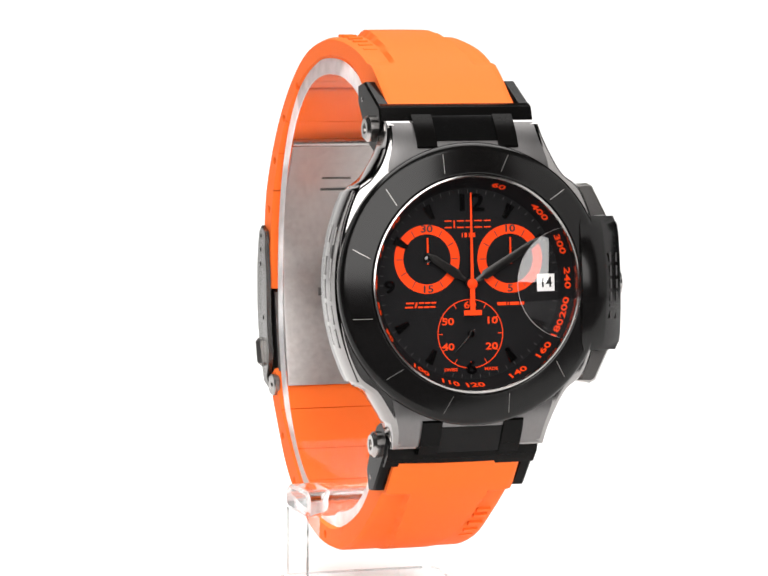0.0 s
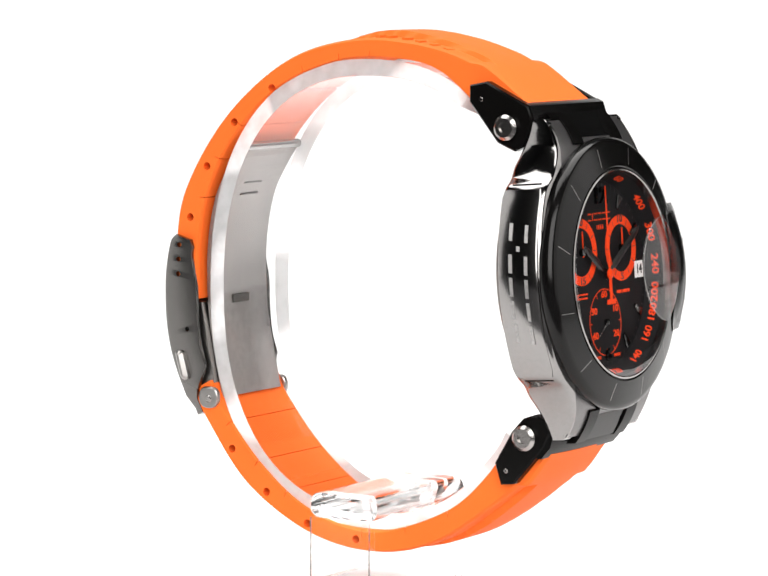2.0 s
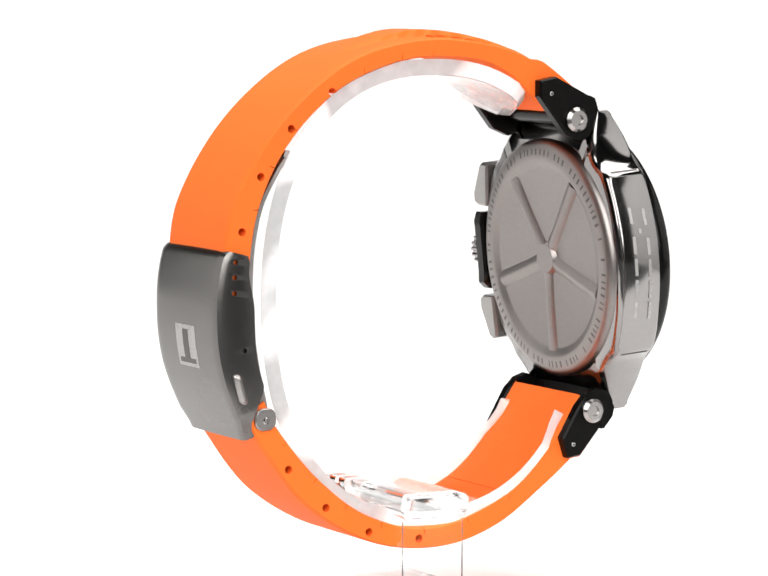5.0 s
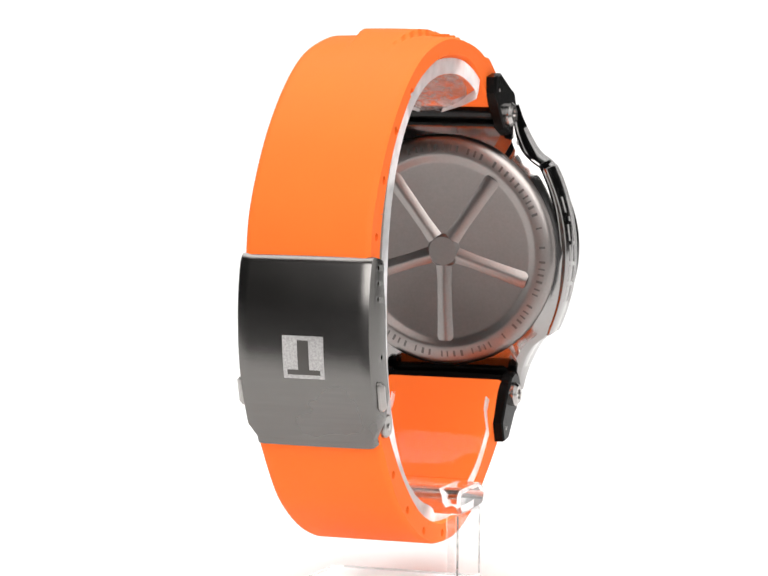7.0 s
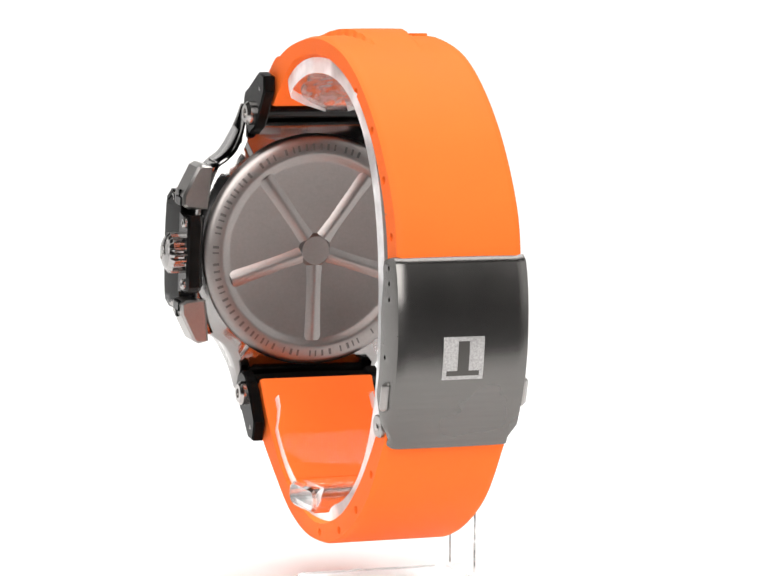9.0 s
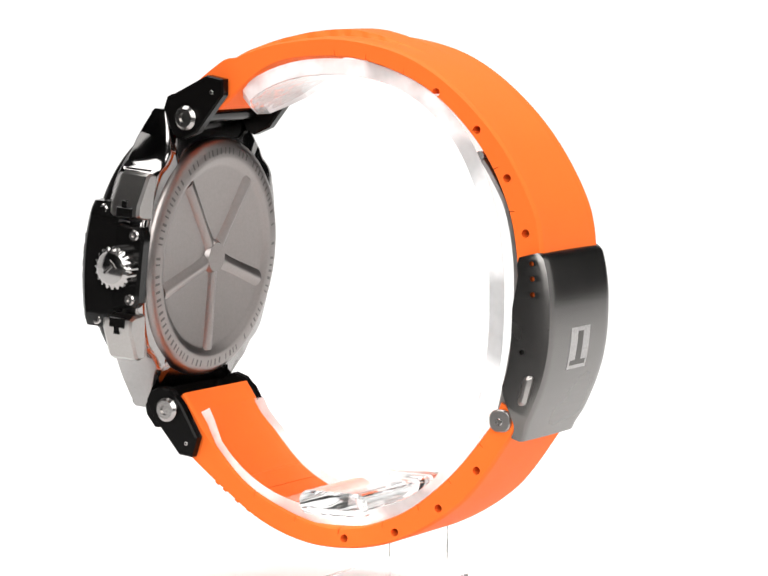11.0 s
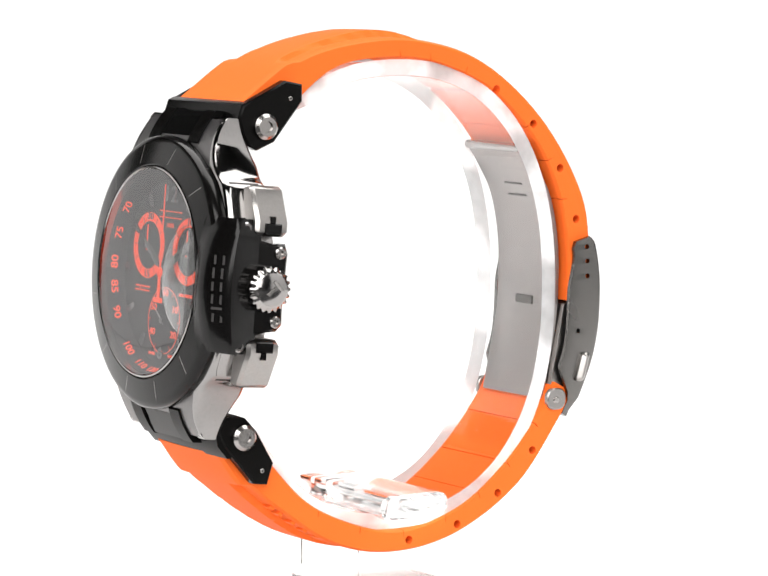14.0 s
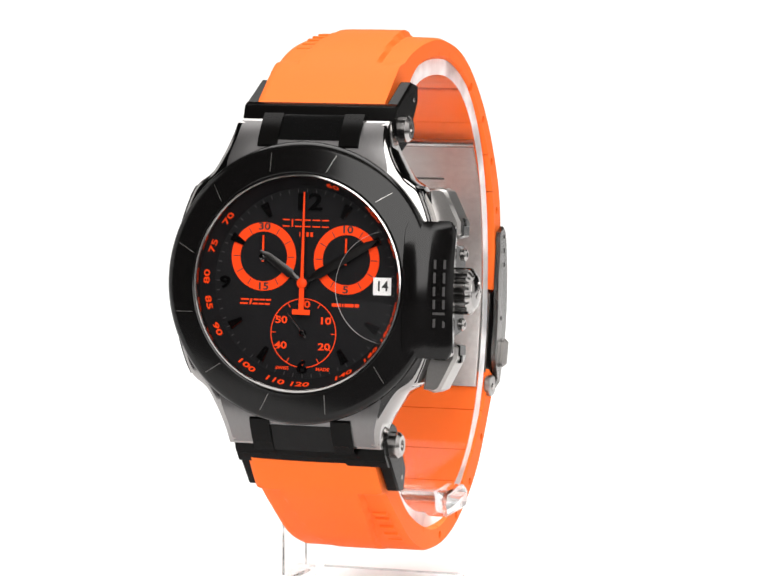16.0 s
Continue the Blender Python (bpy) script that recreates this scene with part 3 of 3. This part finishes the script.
def crown_side():
    bm = bmesh.new()
    rings = []
    for k in range(17):
        v = -10.4 + 20.8 * k / 16
        f = v / 10.4
        drop = 2.2 * f * f
        pull = 0.8 * step(abs(f), 0.85, 1.0)
        sec = [(16.7 + pull, 1.0), (16.7 + pull, 3.5 - drop * 0.3), (17.1 + pull * 0.5, 4.2 - drop * 0.5), (18.6, 4.6 - drop - pull * 0.3), (20.8, 4.45 - drop - pull * 0.5), (21.2, 4.15 - drop - pull * 0.5),
               (24.0 - pull * 0.6, 2.4 - drop * 0.6), (24.4 - pull, 1.7 - drop * 0.5), (23.9 - pull, -1.2), (23.2 - pull, -3.6), (21.0, -3.6), (20.0, 0.9)]
        rings.append([(u, v - 0.35, w) for u, w in sec])
    loft(bm, rings)
    guard = part("crown_guard", bm, BLACK, watch, "black crown guard block with plain raised marks", CASE)
    for v0, ln in ((-5.3, 1.3), (-3.85, 0.4), (-2.45, 1.4), (-0.5, 1.4), (1.55, 1.6), (3.6, 1.4)):
        drop = 1.55 * ((v0 - 0.1) / 10.4) ** 2
        barred_mark(v0, ln, -0.95, 0.95, 0.4, GREYINK, guard, lambda a, b, c, drop=drop: (22.6 - 0.85 * b + (c + 0.03) * 0.53, a, 3.27 - drop + b * 0.53 + (c + 0.03) * 0.85), "maker_mark", 0.05)
    bm = bmesh.new()
    plate = [(-0.9, 6.9), (0.5, 7.6), (0.7, 9.3), (-0.7, 10.2), (-2.1, 9.3), (-2.4, 7.2), (-5.8, 6.4), (-8.0, 6.5), (-8.6, 5), (-8.5, 3),
             (-8.3, -4), (-8.4, -6.0), (-7.4, -7.1), (-5.5, -7.3), (-2.3, -8.2), (-2.0, -10.2), (-0.7, -11.0), (0.7, -10.2), (0.5, -8.4), (-0.9, -7.7)]
    prism(bm, plate, 20.6, 23.3, 0.45, lambda a, b, c: (c, b, a))
    side = part("guard_plate", bm, BLACK, watch, "black side plate with steel screws", CASE)
    for w, v in ((-0.67, 8.7), (-7.0, 5.1), (-6.9, -5.6), (-0.72, -9.5)):
        screw(side, Matrix.Translation((23.3, v, w)) @ Matrix.Rotation(math.pi / 2, 4, "Y"), 0.95, 0.55, label="small steel screw")
    # crown with teeth
    bm = bmesh.new()
    n = 80
    rings = []
    for u, r, tooth in ((22.5, 3.0, 0), (23.0, 3.25, 0.35), (25.4, 3.25, 0.35), (25.8, 2.95, 0.1), (26.05, 2.75, 0), (26.4, 1.9, 0), (26.55, 0.9, 0)):
        ring = []
        for k in range(n):
            a = 2 * math.pi * k / n
            rr = r + (tooth if k % 4 < 2 else 0)
            ring.append((u, -0.45 + rr * math.cos(a), -4.5 + rr * math.sin(a)))
        rings.append(ring)
    loft(bm, rings)
    crown = part("crown", bm, STEEL, watch, "toothed polished steel crown", CASE)
    bm = bmesh.new()
    lathe(bm, [(0, 26.62), (0.9, 26.6), (1.9, 26.46), (2.55, 26.2), (2.6, 25.9)], 32, closed=False, axis="x", centre=(0, -0.45, -4.5))
    part("crown_cap", bm, FLANK, crown, "dark polished domed cap")
    bm = bmesh.new()
    box(bm, -1.3, 1.3, -0.3, 0.3, 26.4, 26.9, 0.05, lambda a, b, c: (c - 0.15 * abs(a), -0.45 + a * 0.7 + b * 0.7, -4.5 - a * 0.7 + b * 0.7))
    box(bm, 0.75, 1.2, -0.95, 0.95, 26.35, 26.85, 0.05, lambda a, b, c: (c - 0.12 * abs(a), -0.45 + a * 0.7 + b * 0.7, -4.5 - a * 0.7 + b * 0.7))
    part("crown_mark", bm, PIN, crown)
    for s in (1, -1):
        bm = bmesh.new()
        rings = []
        for w, d in ((-8.3, 0.5), (-7.9, 0.05), (-3.2, 0.0), (-2.6, 0.45)):
            o = ccw([(18.8, 15.2), (20.6, 15.7), (21.6, 15.2), (24.0, 10.4), (24.0, 8.6), (22.9, 7.9), (19.5, 7.9)])
            rings.append([(u, s * v - 0.4, w + 0.5) for u, v in inset(o, d)])
        loft(bm, rings)
        push = part("pusher", bm, SATIN, watch, "polished steel chronograph pusher", CASE)
        bm = bmesh.new()
        box(bm, 8.3, 10.0, -6.6, -3.6, 21.0, 24.2, 0.2, lambda a, b, c: (c, s * a - 0.4, b))
        box(bm, 9.95, 11.1, -5.5, -4.5, 21.0, 24.15, 0.15, lambda a, b, c: (c, s * a - 0.4, b))
        part("pusher_collar", bm, BLACK, push)


def caseback():
    bm = bmesh.new()
    lathe(bm, [(0, -7.95), (15.3, -7.95), (15.9, -8.1), (16.6, -8.6), (17.2, -8.7), (19.2, -8.5), (20.0, -8.1), (20.35, -7.5), (20.4, -6.6), (0, -6.6)], 96, closed=False)
    back = part("case_back", bm, BACK, watch, "satin steel case back with a five-spoked wheel relief", CASE)
    for k in range(5):
        a = radians(270 + 72 * k)
        m = Matrix.Rotation(a, 4, "Z")
        bm = bmesh.new()
        sec = []
        for r, wd, h in ((1.5, 1.5, 0.55), (6, 1.3, 0.6), (12.5, 1.4, 0.6), (15.4, 1.5, 0.55), (15.95, 1.5, 0.5)):
            sec.append([m @ Vector(p) for p in ((r, -wd, -7.95), (r, -wd * 0.22, -8.0 - h), (r, wd * 0.22, -8.0 - h), (r, wd, -7.95))])
        loft(bm, sec)
        part("spoke", bm, BACK, back)
    bm = bmesh.new()
    lathe(bm, [(0, -8.64), (2.5, -8.64), (3.0, -7.95), (0, -7.95)], 32, closed=False)
    part("wheel_hub", bm, BACK, back)
    bm = bmesh.new()
    rnd = random.Random(4)
    a = 0.0
    while a < 355:
        step_a = rnd.choice((2.2, 3.0, 3.4))
        if rnd.random() > 0.16:
            m = Matrix.Rotation(radians(a), 4, "Z")
            box(bm, 17.7, 18.8, -0.07 * step_a, 0.07 * step_a, -8.66, -8.3, 0.02, lambda x, y, z, m=m: m @ Vector((x, y, z + (x - 17.7) * 0.1)))
        a += step_a + 1.0
    part("engraved_ring", bm, DARK_ETCH, back)


def end_piece(s):
    """Black connector between case and strap. s: 1 above, -1 below."""
    outline = [(23.0, 29.0), (26.1, 29.6), (33.6, 25.9), (34.4, 23.8), (33.8, 21.4), (32.7, 19.4), (31.2, 18.7), (28.1, 20.0), (23.0, 26.3)] if s > 0 else [
        (28.1, -30.9), (31.2, -25.6), (33.2, -23.4), (35.3, -22.7), (37.3, -23.5), (38.2, -25.2), (37.0, -27.8), (31.7, -34.0), (29.2, -34.3)]
    vw = [on_case(y, z) for y, z in outline]
    base = None
    bm = bmesh.new()
    edge = (vw[1], vw[2], vw[3]) if s > 0 else (on_case(32.5, -34.3), on_case(37.8, -27.7), on_case(38.4, -25.2))
    (v0, w0), (v1, w1), (v2, w2) = edge
    # bar across the front
    rings = []
    for k in range(17):
        u = -12.3 + 24.6 * k / 16
        bow = 0.35 * (1 - (u / 12.3) ** 2)
        f = 0.13 if s > 0 else 0.30
        v3 = v2 - s * 1.5
        sec = [(v1 + (v0 - v1) * f, w1 + (w0 - w1) * f + 0.25 + bow), (v1, w1 + 0.3 + bow), (v2, w2 + 0.25 + bow), (v3 - s * bow, w2 + 0.1), (v3 - s * bow, w2 - 1.4), (v1 + (v0 - v1) * 0.05, w1 - 3.0), (v1 + (v0 - v1) * f, w1 - 2.2)]
        rings.append([(u, v, w) for v, w in sec])
    loft(bm, rings)
    base = part("end_piece", bm, MATTE, watch, "black strap connector with steel screws", CASE)
    for side in (-1, 1):
        bm = bmesh.new()
        prism(bm, vw, 10.45, 12.55, 0.3, lambda a, b, c: (side * c, a, b))
        part("cheek", bm, MATTE, base)
        bm = bmesh.new()
        loft(bm, [[(side * 6.6 + a, s * b, c + 0.9 - 0.055 * max(0, b - 18) ** 2) for b, c in ((20.9, -0.8), (20.9, 0.15), (21.2, 0.4), (22.5, 0.42), (23.8, 0.45), (25.2, 0.5), (26.2, 0.5), (26.2, -1.2))] for a in (-1.6, -1.45, 1.45, 1.6)])
        part("prong", bm, MATTE, base)
        v, w = on_case(*((29.9, 22.45) if s > 0 else (33.7, -26.45)))
        m = Matrix.Translation((side * 12.5, v, w)) @ Matrix.Rotation(side * math.pi / 2, 4, "Y")
        screw(base, m, 2.05, 1.2, label="polished steel socket screw")
        vv, ww = on_case(*((25.2, 26.8) if s > 0 else (30.2, -32.0)))
        m = Matrix.Translation((side * 12.5, vv, ww)) @ Matrix.Rotation(side * math.pi / 2, 4, "Y")
        screw(base, m, 0.4, 0.12, name="pin", label="tiny steel pin")
    bm = bmesh.new()
    loft(bm, [[(a, s * b, c - 0.055 * max(0, b - 18) ** 2) for b, c in ((21.9, 0.4), (22.0, 1.0), (24.6, 1.05), (26.0, 1.2), (26.0, -0.4))] for a in (-5.1, -5.0, 5.0, 5.1)])
    part("recess", bm, GLOSS, base, "gloss black recess")
    bm = bmesh.new()
    v, w = on_case(*((31.0, 22.9) if s > 0 else (34.6, -26.6)))
    lathe(bm, [(0, -12), (1.5, -12), (1.5, 12), (0, 12)], 20, closed=False, axis="x", centre=(0, v, w))
    part("cross_pin", bm, BLACK, base)


SHELL = [(-35.0, 3.0), (-36.0, -1), (-36.5, -6), (-36.15, -13), (-34.5, -19.5), (-30.7, -27.8)]


def clasp():
    """Folding clasp: bent sheet shell with side walls, blade inside, side buttons and hinge."""
    o = spline(SHELL, 8)
    n = len(o)
    half = 11.35
    xs = [half * k / 12 for k in range(-12, 13)]
    bm = bmesh.new()
    rings = []
    for k, p in enumerate(o):
        t = (o[min(k + 1, n - 1)] - o[max(k - 1, 0)]).normalized()
        d = Vector((t.y, -t.x))
        if d.x > 0:
            d = -d
        s = k / (n - 1)
        depth = 4.2 + 0.7 * step(s, 0, 0.05) + 1.9 * step(s, 0.05, 0.45) - 0.5 * step(s, 0.5, 0.85) - 4.6 * step(s, 0.84, 0.97)
        hw = half - 1.2 * step(s, 0.94, 0.96)
        lip = 0.8 * (1 - min(1, s / 0.075)) ** 2
        ring = [(-hw, *(p - d * depth)), (-hw, *(p - d * (1.2 + lip)))]
        ring += [(x * (hw - 0.45) / half, *(p - d * (lip + 0.12 * (x / half) ** 2 + 0.2 * (abs(x) > half * 0.95)))) for x in xs]
        ring += [(hw, *(p - d * (1.2 + lip))), (hw, *(p - d * depth)), (hw - 0.8, *(p - d * depth))]
        ring += [(x * (hw - 0.9) / half, *(p - d * (0.9 + lip))) for x in (half, -half)] + [(-hw + 0.8, *(p - d * depth))]
        rings.append(ring)
    loft(bm, rings)
    shell = part("clasp_cover", bm, BRUSHED, watch, "brushed steel folding clasp cover", BASE, flat_angle=28)
    cut = bmesh.new()
    for y, z in ((-33.1, 1.0), (-33.25, -1.4), (-33.3, -3.9), (-31.5, -13.1)):
        lathe(cut, [(0.42, -13), (0.42, -10.3)], 10, closed=False, axis="x", centre=(0, y, z))
        lathe(cut, [(0.42, 10.3), (0.42, 13)], 10, closed=False, axis="x", centre=(0, y, z))
    carve(shell, cut)
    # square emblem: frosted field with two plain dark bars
    def on_shell(a, b, c):
        z = b
        k = min(range(n), key=lambda q: abs(o[q].y - z))
        j = k + 1 if (o[k].y > z and k < n - 1) or k == 0 else k - 1
        f = (z - o[k].y) / (o[j].y - o[k].y)
        y = o[k].x + f * (o[j].x - o[k].x)
        return (a, y - 0.01 - c + 0.12 * (a / half) ** 2, z)
    bm = bmesh.new()
    rings = []
    for k in range(9):
        z0 = -16.5 + 6.8 * k / 8
        rings.append([on_shell(x, z0, c) for x, c in ((-3.4, -0.1), (-3.4, 0.05), (0.0, 0.05), (3.45, 0.05), (3.45, -0.1))])
    loft(bm, rings)
    part("emblem_field", bm, ETCH, shell, "frosted square emblem")
    bm = bmesh.new()
    box(bm, -2.7, 2.75, -15.9, -15.1, 0.03, 0.1, 0.01, on_shell)
    part("emblem_bar", bm, DARK_ETCH, shell)
    bm = bmesh.new()
    loft(bm, [[on_shell(x, -15.1 + 4.7 * k / 5, c) for x, c in ((-0.9, 0), (-0.9, 0.1), (0.95, 0.1), (0.95, 0))] for k in range(6)])
    part("emblem_bar", bm, DARK_ETCH, shell)
    for side in (-1, 1):
        bm = bmesh.new()
        prism(bm, rounded(-33.2, -31.6, -21.6, -16.8, 0.7), 10.2, 12.35, 0.6, lambda a, b, c: (side * c, a + (b + 19) * -0.28, b))
        part("release_button", bm, SATIN, shell, "polished release button")
        bm = bmesh.new()
        prism(bm, rounded(-29.4, -25.6, -26.2, -22.6, 1.5), 10.0, 11.1, 0.2, lambda a, b, c: (side * c, a, b))
        knuckle = part("hinge_knuckle", bm, SATIN, shell)
        bm = bmesh.new()
        lathe(bm, [(0, 11.3), (0.5, 11.3), (0.65, 11.1), (0.65, 10.5), (0, 10.5)], 16, closed=False, axis="x", centre=(0, -27.4, -24.6))
        for v in bm.verts:
            v.co.x *= side
        part("hinge_pin", bm, PIN, shell)
    bm = bmesh.new()
    loft(bm, [[(x, -31.6, -8.2), (x, -29.6, -8.6), (x, -28.6, -14.0), (x, -27.0, -22.0), (x, -30.0, -23.4), (x, -32.0, -17.0)] for x in (-9.9, 9.9)])
    part("fold_plate", bm, SATIN, shell, "steel fold plate inside the clasp")
    # blade lying against the inside of the strap
    b = spline([(-22.3, 17.6), (-24.6, 14.2), (-27.2, 9.2), (-28.7, 2.0), (-28.9, -6), (-28.2, -13.5), (-25.9, -24.5)], 6)
    bm = bmesh.new()
    rings = []
    for k, p in enumerate(b):
        t = (b[min(k + 1, len(b) - 1)] - b[max(k - 1, 0)]).normalized()
        d = Vector((-t.y, t.x))
        if d.x < 0:
            d = -d
        rings.append([(-8.6, *(p - d * 0.35)), (-8.6, *(p + d * 0.3)), (-8.3, *(p + d * 0.45)), (8.3, *(p + d * 0.45)), (8.6, *(p + d * 0.3)), (8.6, *(p - d * 0.35))])
    loft(bm, rings)
    blade = part("clasp_blade", bm, BLADE, watch, "curved steel inner clasp blade", BASE)
    bm = bmesh.new()
    lathe(bm, [(0, -8.9), (0.75, -8.9), (0.75, 8.9), (0, 8.9)], 16, closed=False, axis="x", centre=(0, -22.5, 17.6))
    part("blade_hinge", bm, PIN, blade)
    for z, hw, th in ((11.3, 2.6, 0.18), (9.3, 2.6, 0.18), (-8.5, 2.4, 0.7)):
        bm = bmesh.new()
        k = min(range(len(b)), key=lambda q: abs(b[q].y - z))
        box(bm, -hw, hw, z - th, z + th, b[k].x + 0.3, b[k].x + 0.75, 0.05, lambda a, q, c: (a, c, q))
        part("blade_slot", bm, DARK_ETCH, blade)


case()
dial()
SECONDS = pointers()
crown_side()
caseback()
end_piece(1)
end_piece(-1)
clasp()

# ---- clear acrylic display stand ----
stand = tagged(new("display_stand"), "clear acrylic watch stand with a C-shaped cuff", "display stand")
SM = Matrix.Translation((0, 0, 0.057))


def display_stand():
    def clear_part(name, bm, label="", mat=ACRYLIC, parent=stand, basis=SM):
        ob = part(name, bm, mat, parent, label, basis)
        ob.visible_shadow = False
        return ob

    rings = []
    for k in range(73):
        a = radians(50 + 278 * k / 72)
        ca, sa = math.cos(a), math.sin(a)
        cy, cz = 3.6 + 30.6 * math.copysign(abs(ca) ** 0.87, ca), -5.6 + 37.6 * math.copysign(abs(sa) ** 0.87, sa)
        nx, nz = math.cos(a) / 31.0, math.sin(a) / 37.6
        s = math.hypot(nx, nz)
        nx, nz = nx / s, nz / s
        e = math.sin(math.pi * k / 72)
        half = max(2.0 if k < 36 else 8.6, 9.8 * min(1, (e / 0.10) ** 0.5))
        rings.append((half, cy, cz, nx, nz))
    bm = bmesh.new()
    loft(bm, [[(x, cy - nx * d, cz - nz * d) for x, d in ((-h, 0), (h, 0), (h, 2.0), (-h, 2.0))] for h, cy, cz, nx, nz in rings])
    cuff = clear_part("cuff", bm, "clear bent acrylic cuff inside the strap", SHEET)
    for side in (-1, 1):
        bm = bmesh.new()
        loft(bm, [[(side * (h + x), cy - nx * d, cz - nz * d) for x, d in ((0.02, -0.7), (0.14, -0.7), (0.2, 0.6), (0.14, 1.9), (0.02, 1.9))] for h, cy, cz, nx, nz in rings])
        clear_part("cut_edge", bm, "milky cut edge", CUT, cuff, Matrix())
    # grey layer inside the tip: a dark reflection put into colour
    bm = bmesh.new()
    loft(bm, [[(x, cy - nx * d, cz - nz * d) for x, d in ((-h * 0.8, 0.9), (h * 0.8, 0.9), (h * 0.8, 1.5), (-h * 0.8, 1.5))] for h, cy, cz, nx, nz in rings[:7]])
    clear_part("tip_reflection", bm, "greyish painted reflection in the end of the cuff", TIP_GREY, cuff, Matrix())
    bm = bmesh.new()
    prism(bm, rounded(-4.7, 8.2, -42.0, -37.9, 1.9), -13.6, 15.3, 0.5, lambda a, b, c: (c, a, b))
    clear_part("cross_bar", bm)
    bm = bmesh.new()
    prism(bm, rounded(12.75, 15.3, -4.4, 6.7, 0.5), -54.0, -42.0, 0.3)
    post = clear_part("post", bm, mat=SHEET)
    # thin grey strips stand in for the dark refraction at the post's edges
    for y in (-4.5, 6.72):
        bm = bmesh.new()
        box(bm, 14.75, 15.1, y, y + 0.08, -53.3, -42.0, 0.02)
        clear_part("cut_edge", bm, "grey strip painted for the dark refraction in the edge", EDGE_DARK, post, Matrix())
    bm = bmesh.new()
    prism(bm, rounded(-12.4, 15.4, -9.2, 9.4, 2.0), -57.0, -54.0, 0.4)
    plate = clear_part("base_plate", bm)
    # grey strips round the plate: its dark edge refraction done in colour
    for inner, outer in ((15.42, 15.5), (-12.5, -12.42)):
        bm = bmesh.new()
        box(bm, inner, outer, -7.1, 7.3, -56.4, -54.5, 0.02)
        clear_part("cut_edge", bm, "grey strip painted for the dark refraction in the edge", EDGE_DARK, plate, Matrix())
    for inner, outer in ((9.42, 9.5), (-9.3, -9.22)):
        bm = bmesh.new()
        box(bm, -10.3, 13.3, inner, outer, -56.4, -54.5, 0.02)
        clear_part("cut_edge", bm, "grey strip painted for the dark refraction in the edge", EDGE_DARK, plate, Matrix())


display_stand()


def motions():
    turn = 20.224
    steps = [0.5 * k for k in range(33)]
    walk(watch, [(t, pose(0, 0, 0.0096, 0, 0, turn * (t - 8))) for t in steps])
    walk(stand, [(t, pose(0, 0, 0, 0, 0, turn * (t - 8))) for t in steps])
    at = CASE @ Matrix.Translation((0, -0.0077, 0))
    walk(SECONDS, [(t, at @ pose(0, 0, 0, 0, 0, -(224 + 6 * t))) for t in steps])


motions()
